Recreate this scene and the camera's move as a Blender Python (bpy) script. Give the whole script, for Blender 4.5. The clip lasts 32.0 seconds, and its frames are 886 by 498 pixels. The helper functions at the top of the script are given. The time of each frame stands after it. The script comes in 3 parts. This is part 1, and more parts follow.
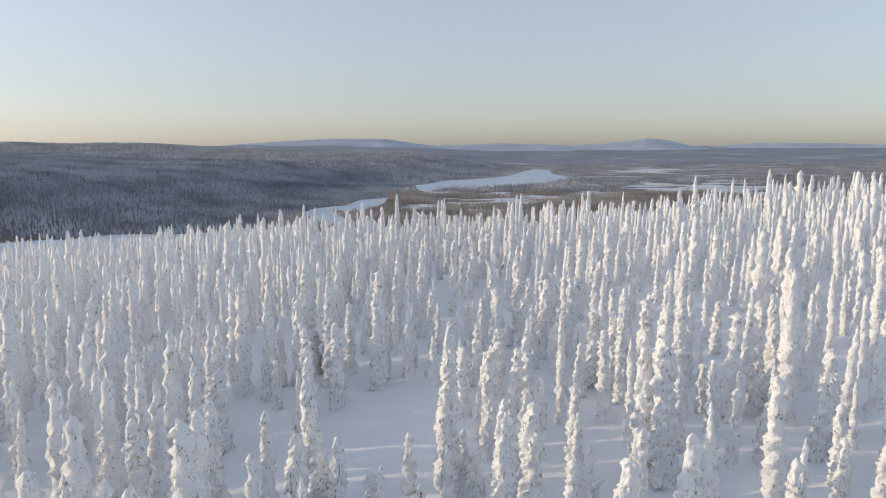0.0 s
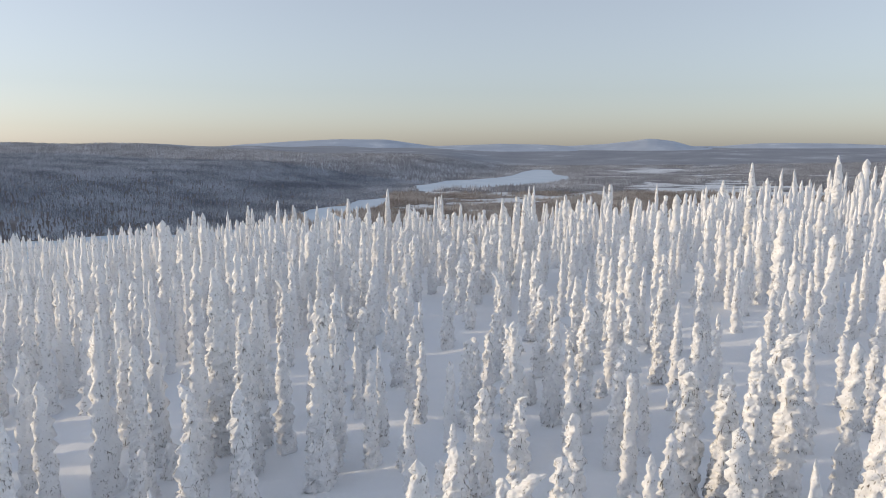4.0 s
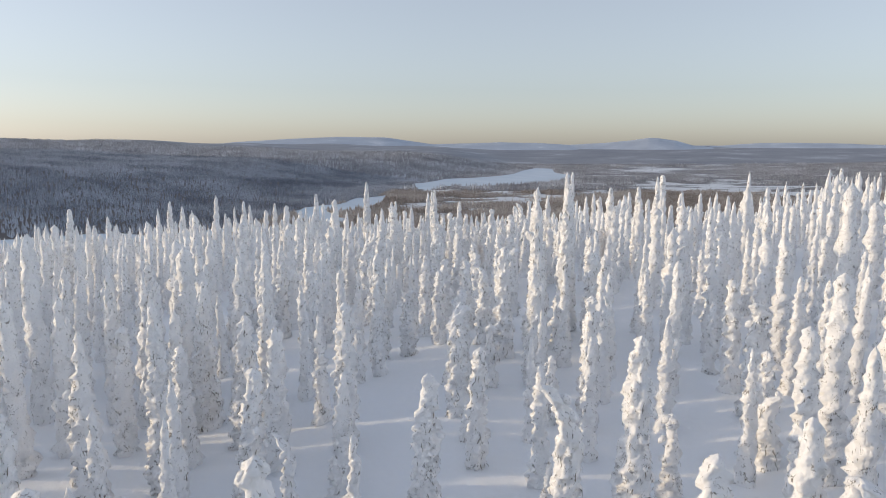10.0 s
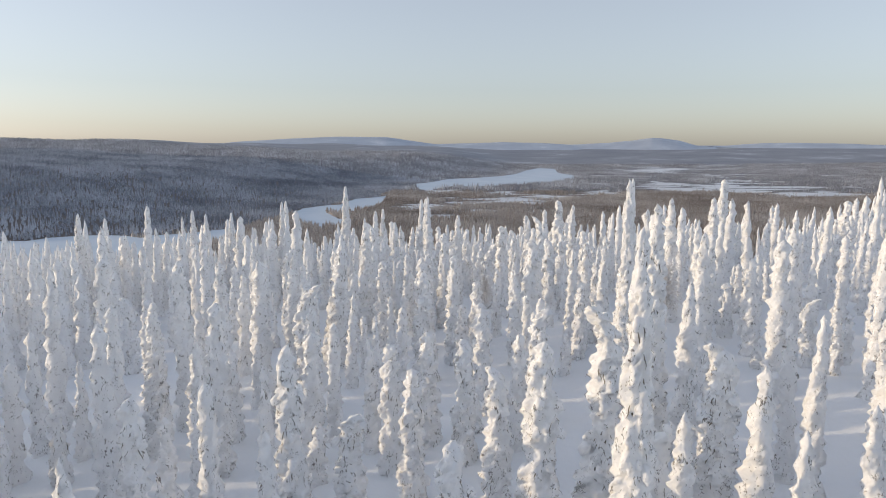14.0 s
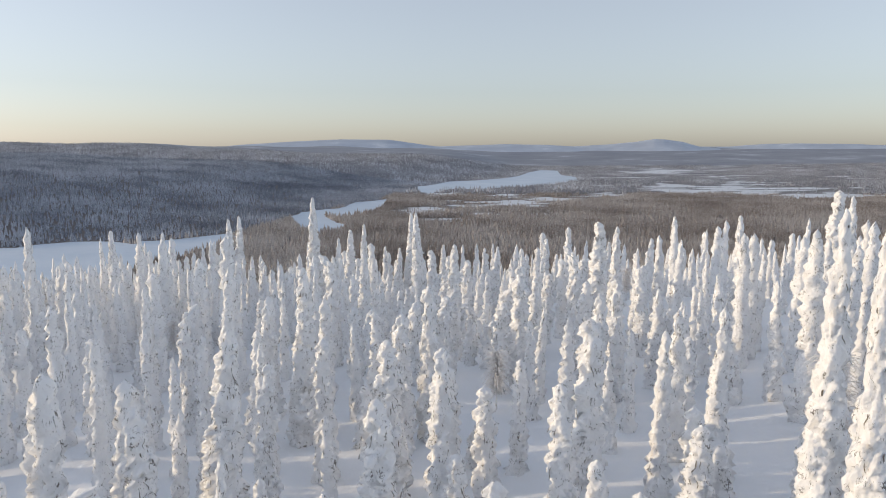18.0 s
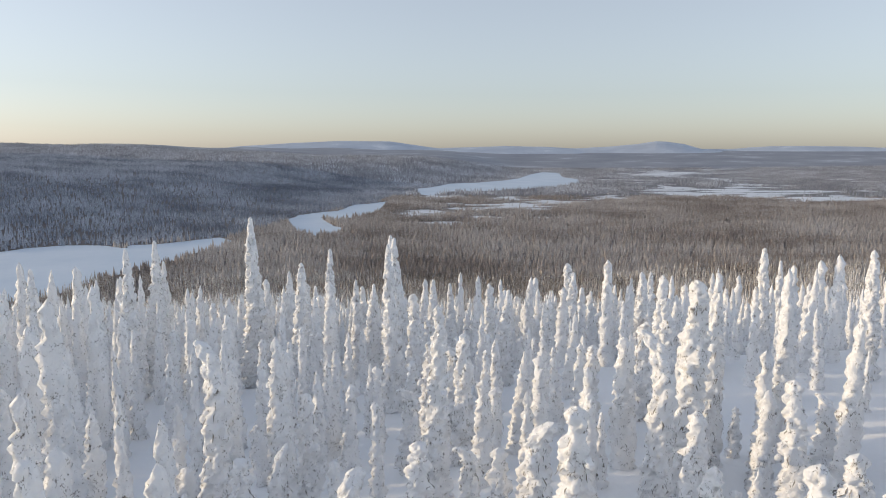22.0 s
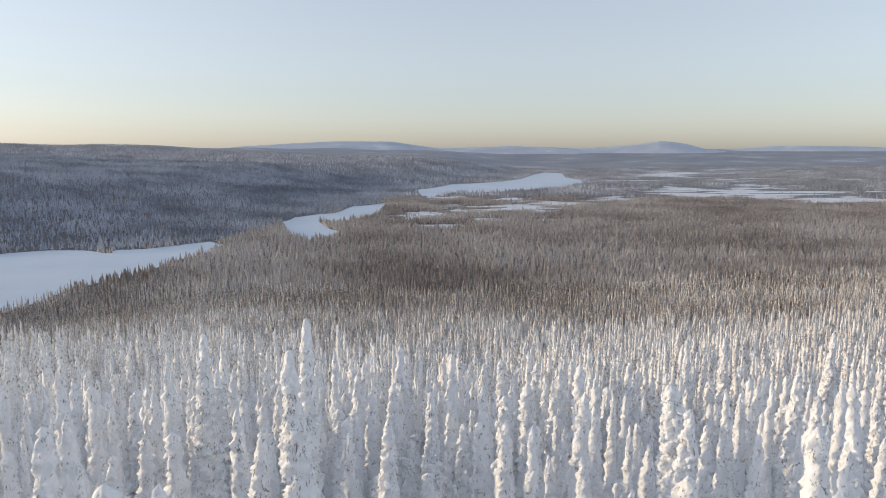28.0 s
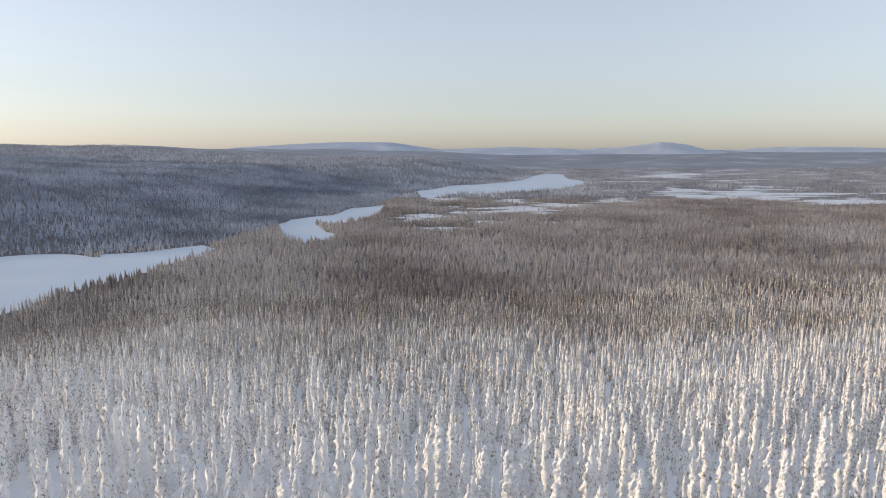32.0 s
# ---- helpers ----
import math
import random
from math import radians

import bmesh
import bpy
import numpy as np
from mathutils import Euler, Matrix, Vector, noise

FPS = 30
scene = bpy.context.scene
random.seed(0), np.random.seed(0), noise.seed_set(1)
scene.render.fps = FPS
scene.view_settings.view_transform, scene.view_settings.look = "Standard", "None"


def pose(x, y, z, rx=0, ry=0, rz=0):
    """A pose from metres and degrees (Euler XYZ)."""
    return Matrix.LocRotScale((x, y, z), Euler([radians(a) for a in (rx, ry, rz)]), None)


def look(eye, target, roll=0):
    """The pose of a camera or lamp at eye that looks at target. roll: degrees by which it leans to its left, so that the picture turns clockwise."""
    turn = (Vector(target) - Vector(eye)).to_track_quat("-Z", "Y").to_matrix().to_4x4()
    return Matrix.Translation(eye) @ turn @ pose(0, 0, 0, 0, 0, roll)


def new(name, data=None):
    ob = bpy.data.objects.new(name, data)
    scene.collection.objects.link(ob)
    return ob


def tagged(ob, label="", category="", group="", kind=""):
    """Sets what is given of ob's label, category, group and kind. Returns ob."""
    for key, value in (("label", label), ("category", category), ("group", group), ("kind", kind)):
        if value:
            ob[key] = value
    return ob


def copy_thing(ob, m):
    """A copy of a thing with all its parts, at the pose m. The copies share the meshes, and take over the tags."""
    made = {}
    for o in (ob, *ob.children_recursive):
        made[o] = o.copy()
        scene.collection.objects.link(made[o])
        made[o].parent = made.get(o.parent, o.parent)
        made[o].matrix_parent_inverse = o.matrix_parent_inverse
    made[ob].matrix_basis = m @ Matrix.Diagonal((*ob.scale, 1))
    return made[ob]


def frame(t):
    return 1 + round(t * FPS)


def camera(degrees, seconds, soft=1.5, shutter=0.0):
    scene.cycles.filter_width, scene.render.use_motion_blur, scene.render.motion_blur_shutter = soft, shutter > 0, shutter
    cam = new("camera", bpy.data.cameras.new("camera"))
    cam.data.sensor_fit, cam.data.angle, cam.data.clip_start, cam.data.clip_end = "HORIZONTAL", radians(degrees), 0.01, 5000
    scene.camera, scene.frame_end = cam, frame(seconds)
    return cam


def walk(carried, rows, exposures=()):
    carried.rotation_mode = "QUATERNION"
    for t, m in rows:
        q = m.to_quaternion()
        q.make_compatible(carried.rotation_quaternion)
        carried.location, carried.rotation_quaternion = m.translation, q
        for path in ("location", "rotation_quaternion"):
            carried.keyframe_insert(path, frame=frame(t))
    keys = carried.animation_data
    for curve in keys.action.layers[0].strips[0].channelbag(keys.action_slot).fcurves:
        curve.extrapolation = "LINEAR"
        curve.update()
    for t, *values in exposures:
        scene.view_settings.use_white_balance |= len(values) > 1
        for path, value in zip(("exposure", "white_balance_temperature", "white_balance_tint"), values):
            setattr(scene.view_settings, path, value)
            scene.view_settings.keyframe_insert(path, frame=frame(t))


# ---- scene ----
cam = camera(65.5, 32.0, 1.0)
PATH = [
    (0.0, pose(-0.000, -0.000, 14.000, 81.461, 0.103, 0.001)),
    (1.0, pose(0.168, 4.157, 13.476, 81.497, 0.101, 0.039)),
    (2.0, pose(0.344, 8.317, 12.946, 81.507, 0.094, 0.057)),
    (3.0, pose(0.514, 12.481, 12.421, 81.516, 0.095, 0.074)),
    (3.5, pose(0.596, 14.567, 12.165, 81.526, 0.100, 0.083)),
    (5.5, pose(0.876, 22.962, 11.203, 81.530, 0.200, 0.124)),
    (6.0, pose(0.937, 25.080, 10.988, 81.513, 0.192, 0.124)),
    (7.0, pose(1.055, 29.326, 10.577, 81.478, 0.150, 0.121)),
    (8.0, pose(1.164, 33.585, 10.204, 81.444, 0.061, 0.108)),
    (9.0, pose(1.268, 37.849, 9.890, 81.417, -0.047, 0.098)),
    (10.0, pose(1.389, 42.119, 9.656, 81.414, -0.134, 0.095)),
    (11.0, pose(1.540, 46.384, 9.484, 81.386, -0.184, 0.107)),
    (12.0, pose(1.714, 50.640, 9.365, 81.336, -0.208, 0.135)),
    (13.0, pose(1.885, 54.885, 9.309, 81.346, -0.211, 0.202)),
    (14.0, pose(2.045, 59.118, 9.278, 81.405, -0.178, 0.274)),
    (15.0, pose(2.202, 63.334, 9.229, 81.447, -0.110, 0.320)),
    (15.5, pose(2.279, 65.438, 9.198, 81.463, -0.070, 0.338)),
    (17.5, pose(2.548, 73.826, 9.051, 81.568, 0.091, 0.412)),
    (18.0, pose(2.629, 75.927, 9.025, 81.594, 0.092, 0.425)),
    (19.0, pose(2.790, 80.139, 8.984, 81.643, 0.073, 0.448)),
    (20.0, pose(2.941, 84.365, 8.959, 81.688, 0.038, 0.472)),
    (21.0, pose(3.090, 88.588, 8.942, 81.717, 0.006, 0.489)),
    (22.0, pose(3.248, 92.798, 8.933, 81.740, -0.022, 0.497)),
    (23.0, pose(3.409, 97.000, 8.931, 81.761, -0.046, 0.508)),
    (24.0, pose(3.568, 101.195, 8.925, 81.777, -0.058, 0.531)),
    (25.0, pose(3.728, 105.379, 8.903, 81.784, -0.054, 0.565)),
    (25.5, pose(3.806, 107.467, 8.887, 81.785, -0.047, 0.582)),
    (27.5, pose(4.107, 115.759, 8.794, 81.753, 0.021, 0.626)),
    (28.0, pose(4.189, 117.826, 8.785, 81.758, 0.026, 0.642)),
    (29.0, pose(4.364, 121.957, 8.771, 81.773, 0.028, 0.665)),
    (30.0, pose(4.555, 126.084, 8.751, 81.789, 0.021, 0.672)),
    (31.0, pose(4.752, 130.210, 8.729, 81.806, 0.014, 0.679)),
    (32.0, pose(4.949, 134.334, 8.706, 81.828, 0.007, 0.695)),
]
walk(cam, PATH, [(0.0, 1.09, 6470, 14), (9.0, 1.14, 6500, 14), (15.0, 1.17, 6580, 14), (25.0, 1.23, 6560, 13), (32.0, 1.30, 6560, 15)])

# ---- light ----
SUN_AZ = radians(85)      # to the left of the flight direction
SUN_EL = radians(8)
world = bpy.data.worlds.new("winter_sky")
scene.world = world
world.use_nodes = True
wn = world.node_tree
sky = wn.nodes.new("ShaderNodeTexSky")
sky.sky_type, sky.sun_disc = "NISHITA", False
sky.sun_elevation = SUN_EL
sky.sun_rotation = -SUN_AZ
sky.altitude, sky.air_density, sky.dust_density, sky.ozone_density = 400, 1.0, 1.1, 3.0
soft_sky = wn.nodes.new("ShaderNodeHueSaturation")
soft_sky.inputs["Saturation"].default_value = 0.6
wn.links.new(sky.outputs[0], soft_sky.inputs["Color"])
even_sky = wn.nodes.new("ShaderNodeGamma")      # light scattered many times evens out the sky
even_sky.inputs["Gamma"].default_value = 0.68
wn.links.new(soft_sky.outputs[0], even_sky.inputs["Color"])
wn.links.new(even_sky.outputs[0], wn.nodes["Background"].inputs[0])
wn.nodes["Background"].inputs[1].default_value = 0.15
sun_data = bpy.data.lights.new("sun", "SUN")
sun_data.energy, sun_data.angle, sun_data.color = 0.95, radians(0.6), (1.0, 0.80, 0.52)
sun = new("sun", sun_data)
to_sun = Vector((-math.sin(SUN_AZ) * math.cos(SUN_EL), math.cos(SUN_AZ) * math.cos(SUN_EL), math.sin(SUN_EL)))
sun.matrix_world = look(to_sun * 500, (0, 0, 0))


# ---- materials ----
def mat(name, rough=0.6):
    m = bpy.data.materials.new(name)
    m.use_nodes = True
    b = m.node_tree.nodes["Principled BSDF"]
    b.inputs["Roughness"].default_value = rough
    return m, m.node_tree, b


def noise_node(nt, scale, detail=4.0, coord="Object", rough=0.6):
    n = nt.nodes.new("ShaderNodeTexNoise")
    n.inputs["Scale"].default_value, n.inputs["Detail"].default_value = scale, detail
    n.inputs["Roughness"].default_value = rough
    c = nt.nodes.new("ShaderNodeTexCoord")
    nt.links.new(c.outputs[coord], n.inputs["Vector"])
    return n


def ramp_node(nt, src, stops):
    r = nt.nodes.new("ShaderNodeValToRGB")
    while len(r.color_ramp.elements) < len(stops):
        r.color_ramp.elements.new(0.5)
    for e, (p, c) in zip(r.color_ramp.elements, stops):
        e.position, e.color = p, (*c, 1)
    nt.links.new(src, r.inputs[0])
    return r


def bump_node(nt, b, src, strength, dist):
    u = nt.nodes.new("ShaderNodeBump")
    u.inputs["Strength"].default_value, u.inputs["Distance"].default_value = strength, dist
    nt.links.new(src, u.inputs["Height"])
    nt.links.new(u.outputs[0], b.inputs["Normal"])
    return u


def mix_node(nt, fac, a, b):
    x = nt.nodes.new("ShaderNodeMix")
    x.data_type = "RGBA"
    nt.links.new(fac, x.inputs[0])
    for s, v in ((6, a), (7, b)):
        if isinstance(v, tuple):
            x.inputs[s].default_value = (*v, 1)
        else:
            nt.links.new(v, x.inputs[s])
    return x


def snow_material(name, c0, c1, scale, bump):
    m, nt, b = mat(name, 0.55)
    n = noise_node(nt, scale, 6)
    r = ramp_node(nt, n.outputs[0], [(0.3, c0), (0.7, c1)])
    nt.links.new(r.outputs[0], b.inputs["Base Color"])
    fine = noise_node(nt, scale * 5, 5)
    bump_node(nt, b, fine.outputs[0], 0.6, bump)
    b.inputs["Specular IOR Level"].default_value = 0.3
    return m


# the lakes lie in shade: its blue is put into their snow colour
SHADE_TINTED_LAKE = snow_material("shade_tinted_lake", (0.62, 0.71, 0.80), (0.73, 0.80, 0.87), 0.02, 0.05)
BOG_SNOW = snow_material("bog_snow", (0.80, 0.81, 0.83), (0.94, 0.94, 0.95), 0.05, 0.05)


def math_node(nt, op, a, b, c=None):
    n = nt.nodes.new("ShaderNodeMath")
    n.operation = op
    for s, v in enumerate((a, b, c)):
        if v is None:
            continue
        if isinstance(v, (int, float)):
            n.inputs[s].default_value = v
        else:
            nt.links.new(v, n.inputs[s])
    return n.outputs[0]


def streak_noise(nt, scale, stretch, detail=4.0):
    """Noise drawn out downwards, as drooping twigs are."""
    c = nt.nodes.new("ShaderNodeTexCoord")
    m = nt.nodes.new("ShaderNodeMapping")
    m.inputs["Scale"].default_value = (1, 1, stretch)
    nt.links.new(c.outputs["Object"], m.inputs["Vector"])
    n = nt.nodes.new("ShaderNodeTexNoise")
    n.inputs["Scale"].default_value, n.inputs["Detail"].default_value = scale, detail
    nt.links.new(m.outputs[0], n.inputs["Vector"])
    return n.outputs[0]


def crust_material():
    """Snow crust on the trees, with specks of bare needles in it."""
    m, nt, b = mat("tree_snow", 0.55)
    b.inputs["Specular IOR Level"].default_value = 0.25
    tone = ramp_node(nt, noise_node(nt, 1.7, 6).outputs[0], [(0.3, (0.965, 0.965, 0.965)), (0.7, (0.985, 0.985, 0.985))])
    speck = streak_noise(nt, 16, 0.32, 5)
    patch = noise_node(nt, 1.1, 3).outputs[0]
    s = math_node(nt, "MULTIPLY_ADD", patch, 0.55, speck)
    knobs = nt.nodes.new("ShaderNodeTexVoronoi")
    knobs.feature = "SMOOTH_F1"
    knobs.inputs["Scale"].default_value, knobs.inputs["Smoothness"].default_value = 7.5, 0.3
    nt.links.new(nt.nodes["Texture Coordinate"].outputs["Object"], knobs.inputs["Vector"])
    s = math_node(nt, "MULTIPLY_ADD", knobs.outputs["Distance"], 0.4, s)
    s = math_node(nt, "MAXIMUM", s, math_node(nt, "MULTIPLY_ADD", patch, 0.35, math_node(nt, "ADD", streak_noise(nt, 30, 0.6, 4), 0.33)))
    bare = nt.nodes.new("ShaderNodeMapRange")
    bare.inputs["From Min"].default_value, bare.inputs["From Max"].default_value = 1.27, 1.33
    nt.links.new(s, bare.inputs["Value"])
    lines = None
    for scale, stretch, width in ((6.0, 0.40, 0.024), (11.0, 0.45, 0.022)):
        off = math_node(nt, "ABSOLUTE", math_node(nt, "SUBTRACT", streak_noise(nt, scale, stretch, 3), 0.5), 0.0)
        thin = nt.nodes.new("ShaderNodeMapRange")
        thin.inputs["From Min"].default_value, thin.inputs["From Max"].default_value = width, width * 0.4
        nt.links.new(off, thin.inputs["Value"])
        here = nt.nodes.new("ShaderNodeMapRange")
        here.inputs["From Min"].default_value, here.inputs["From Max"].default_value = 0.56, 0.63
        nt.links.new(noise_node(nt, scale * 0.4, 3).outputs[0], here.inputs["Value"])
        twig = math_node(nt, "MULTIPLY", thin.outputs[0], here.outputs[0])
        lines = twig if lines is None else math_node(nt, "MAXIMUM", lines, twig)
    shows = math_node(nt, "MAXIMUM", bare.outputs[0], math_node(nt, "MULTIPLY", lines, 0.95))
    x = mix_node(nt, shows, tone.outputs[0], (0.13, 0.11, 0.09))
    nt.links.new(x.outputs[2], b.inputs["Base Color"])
    rise = math_node(nt, "MULTIPLY_ADD", knobs.outputs["Distance"], -1.3, 1.0)
    rise = math_node(nt, "MULTIPLY_ADD", noise_node(nt, 22, 6, rough=0.7).outputs[0], 0.7, rise)
    bump_node(nt, b, rise, 0.45, 0.09)
    return m


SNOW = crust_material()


def plain_material(name, stops, scale, rough=0.85, bump=0.02):
    m, nt, b = mat(name, rough)
    n = noise_node(nt, scale, 5)
    r = ramp_node(nt, n.outputs[0], stops)
    nt.links.new(r.outputs[0], b.inputs["Base Color"])
    bump_node(nt, b, n.outputs[0], 0.5, bump)
    return m


BARK = plain_material("spruce_bark", [(0.3, (0.06, 0.045, 0.035)), (0.7, (0.16, 0.12, 0.09))], 9)
NEEDLES = plain_material("frosted_needles", [(0.35, (0.10, 0.085, 0.065)), (0.56, (0.20, 0.17, 0.14)), (0.68, (0.7, 0.68, 0.66))], 6)
TWIGS = plain_material("frosted_twigs", [(0.3, (0.66, 0.60, 0.55)), (0.55, (0.92, 0.91, 0.90))], 5)
# pale blue is painted haze, the lightest stop snow
HAZED_FELL = plain_material("haze_tinted_fell", [(0.35, (0.46, 0.51, 0.59)), (0.6, (0.56, 0.61, 0.68)), (0.75, (0.78, 0.81, 0.86))], 0.006, 0.9, 0.5)


def forest_material(name, low, high, colours, patches=1.3):
    """Hillside trees: thick snow on the fell, thinner frost and more bark and needles further down."""
    m, nt, b = mat(name, 0.85)
    g = nt.nodes.new("ShaderNodeNewGeometry")
    sep = nt.nodes.new("ShaderNodeSeparateXYZ")
    nt.links.new(g.outputs["Position"], sep.inputs[0])
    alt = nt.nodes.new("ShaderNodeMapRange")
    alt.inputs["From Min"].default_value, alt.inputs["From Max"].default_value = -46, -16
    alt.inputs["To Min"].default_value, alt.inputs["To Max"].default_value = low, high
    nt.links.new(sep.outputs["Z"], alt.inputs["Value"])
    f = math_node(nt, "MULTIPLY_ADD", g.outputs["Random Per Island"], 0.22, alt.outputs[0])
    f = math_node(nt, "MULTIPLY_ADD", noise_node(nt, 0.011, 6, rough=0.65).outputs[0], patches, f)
    f = math_node(nt, "MULTIPLY_ADD", streak_noise(nt, 3.2, 0.9, 6), 1.5, f)
    f = math_node(nt, "MULTIPLY_ADD", streak_noise(nt, 8.0, 0.55, 6), 3.0, f)
    f = math_node(nt, "SUBTRACT", f, 2.98 + (patches - 1.3) * 0.5)
    r = ramp_node(nt, f, list(zip((0.0, 0.3, 0.55, 0.8), colours)))
    nt.links.new(r.outputs[0], b.inputs["Base Color"])
    return m


SLOPE_TREES = forest_material("slope_forest", 0.38, 0.84, ((0.14, 0.11, 0.085), (0.36, 0.30, 0.25), (0.74, 0.70, 0.66), (0.96, 0.95, 0.93)))
VALLEY_TREES = forest_material("valley_forest", 0.46, 0.50, ((0.15, 0.12, 0.10), (0.325, 0.26, 0.215), (0.52, 0.44, 0.375), (0.74, 0.68, 0.62)), 1.8)
# blue-grey of haze and shade is mixed into the frosted hill trees' colours
HAZED_HILL_TREES = forest_material("hill_forest", 0.42, 0.46, ((0.14, 0.155, 0.185), (0.225, 0.245, 0.285), (0.38, 0.405, 0.46), (0.62, 0.65, 0.71)), 2.2)
# far trees: frost, paled and blued further by haze painted into the stops
HAZED_FAR_TREES = forest_material("far_forest", 0.40, 0.46, ((0.23, 0.23, 0.255), (0.30, 0.295, 0.31), (0.46, 0.455, 0.475), (0.80, 0.82, 0.86)), 2.2)

# ground: clean snow on the fell, dark forest floor with snow showing through in the valley
GROUND, gnt, gb = mat("snow_ground", 0.6)
gpos = gnt.nodes.new("ShaderNodeNewGeometry")
gsep = gnt.nodes.new("ShaderNodeSeparateXYZ")
gnt.links.new(gpos.outputs["Position"], gsep.inputs[0])
gmap = gnt.nodes.new("ShaderNodeMapRange")
gmap.inputs["From Min"].default_value, gmap.inputs["From Max"].default_value = 230, 420
gnt.links.new(gsep.outputs["Y"], gmap.inputs["Value"])
gsnow = ramp_node(gnt, noise_node(gnt, 0.35, 5).outputs[0], [(0.3, (0.91, 0.93, 0.95)), (0.7, (0.95, 0.96, 0.97))])
gforest = ramp_node(gnt, noise_node(gnt, 0.008, 8, rough=0.7).outputs[0],
                    [(0.35, (0.13, 0.11, 0.10)), (0.55, (0.20, 0.17, 0.155)), (0.72, (0.52, 0.52, 0.54))])
# distance haze as colour: the floor turns paler and bluer further out
gfar_hazed = ramp_node(gnt, noise_node(gnt, 0.004, 8, rough=0.7).outputs[0],
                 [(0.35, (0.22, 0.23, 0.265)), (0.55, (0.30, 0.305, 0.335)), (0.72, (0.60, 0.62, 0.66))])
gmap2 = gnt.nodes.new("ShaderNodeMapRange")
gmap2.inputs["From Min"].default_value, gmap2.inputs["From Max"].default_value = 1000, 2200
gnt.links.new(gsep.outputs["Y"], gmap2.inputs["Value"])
gvalley = mix_node(gnt, gmap2.outputs[0], gforest.outputs[0], gfar_hazed.outputs[0])
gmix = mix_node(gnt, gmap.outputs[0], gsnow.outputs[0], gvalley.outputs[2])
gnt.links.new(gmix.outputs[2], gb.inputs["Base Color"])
bump_node(gnt, gb, noise_node(gnt, 0.8, 6).outputs[0], 0.5, 0.25)


# ---- terrain ----
LAKE_Z = -64.0


def smooth(a):
    a = np.clip(a, 0, 1)
    return a * a * (3 - 2 * a)


def foot(y):
    """x of the foot of the far-bank hill at y."""
    return np.interp(y, [0, 560, 660, 860, 1010, 1334, 1667, 1844, 2249, 3000], [-1200, -330, -205, -180, -125, -78, 78, 172, 255, 330])


def ground(x, y):
    """Height of the ground at x, y (arrays)."""
    x, y = np.asarray(x, float), np.asarray(y, float)
    stretch = 1 + 0.3 * smooth((x - 40) / 160) - 0.25 * smooth((-x - 60) / 120)
    yy = np.where(y > 150, 150 + (y - 150) / stretch, y)
    z = np.interp(yy, [-400, -40, 0, 40, 60, 80, 110, 132, 145, 160, 186, 217, 300, 370, 450, 520],
                  [8, 1.2, 0.3, -0.6, -0.8, -1.0, -2.6, -4.9, -8, -13, -18.5, -26, -42, -54, -62.5, -64.4])
    near = 1 - smooth((yy - 118) / 50)
    tilt = np.where(x > 0, 0.09 * np.minimum(x, 90), 0.10 * np.maximum(x, -45) + 0.2 * np.minimum(x + 45, 0))
    z = np.maximum(z + near * tilt, -64.4)
    z = z + near * (0.35 * np.sin(0.21 * x + 1.3) * np.cos(0.17 * y) + 0.2 * np.sin(0.43 * x + 0.31 * y))
    d = (foot(y) - x) * 0.8
    hill = (0.42 * smooth(d / 330) + 0.58 * smooth(d / 1500)) * smooth((y - 300) / 300)
    z = z + hill * (82 + 9 * np.sin(x * 0.0042 + 1.0) * np.cos(y * 0.0021) + 4 * np.sin(x * 0.013 + y * 0.004))
    r = np.hypot(x, y)
    return z + 73 * smooth((r - 2600) / 2300) * (1 - hill)


def mesh_object(name, verts, faces, material, parent=None, shade=True):
    me = bpy.data.meshes.new(name)
    verts = np.asarray(verts, np.float32)
    faces = np.asarray(faces, np.int32)
    n, k = faces.shape
    me.vertices.add(len(verts))
    me.vertices.foreach_set("co", verts.ravel())
    me.loops.add(n * k)
    me.loops.foreach_set("vertex_index", faces.ravel())
    me.polygons.add(n)
    me.polygons.foreach_set("loop_start", np.arange(n, dtype=np.int32) * k)
    me.polygons.foreach_set("use_smooth", np.full(n, shade))
    me.update(calc_edges=True)
    me.materials.append(material)
    ob = new(name, me)
    if parent is not None:
        ob.parent = parent
    return ob


def spread(fine, lo, hi, step, grow):
    """Grid lines: even steps inside fine, growing outwards to lo and hi."""
    out = list(np.arange(fine[0], fine[1], step))
    s, a = step, out[-1]
    while a < hi:
        s *= grow
        a += s
        out.append(min(a, hi))
    s, a = step, out[0]
    while a > lo:
        s *= grow
        a -= s
        out.insert(0, max(a, lo))
    return np.array(out)


gx, gy = spread((-60, 70), -4300, 4300, 2.4, 1.055), spread((-10, 180), -700, 4880, 2.4, 1.035)
GX, GY = np.meshgrid(gx, gy)
GZ = ground(GX, GY)
idx = np.arange(GX.size).reshape(GX.shape)
quads = np.stack([idx[:-1, :-1], idx[:-1, 1:], idx[1:, 1:], idx[1:, :-1]], -1).reshape(-1, 4)
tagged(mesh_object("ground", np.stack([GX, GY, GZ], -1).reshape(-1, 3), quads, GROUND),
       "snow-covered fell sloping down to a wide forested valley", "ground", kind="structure")


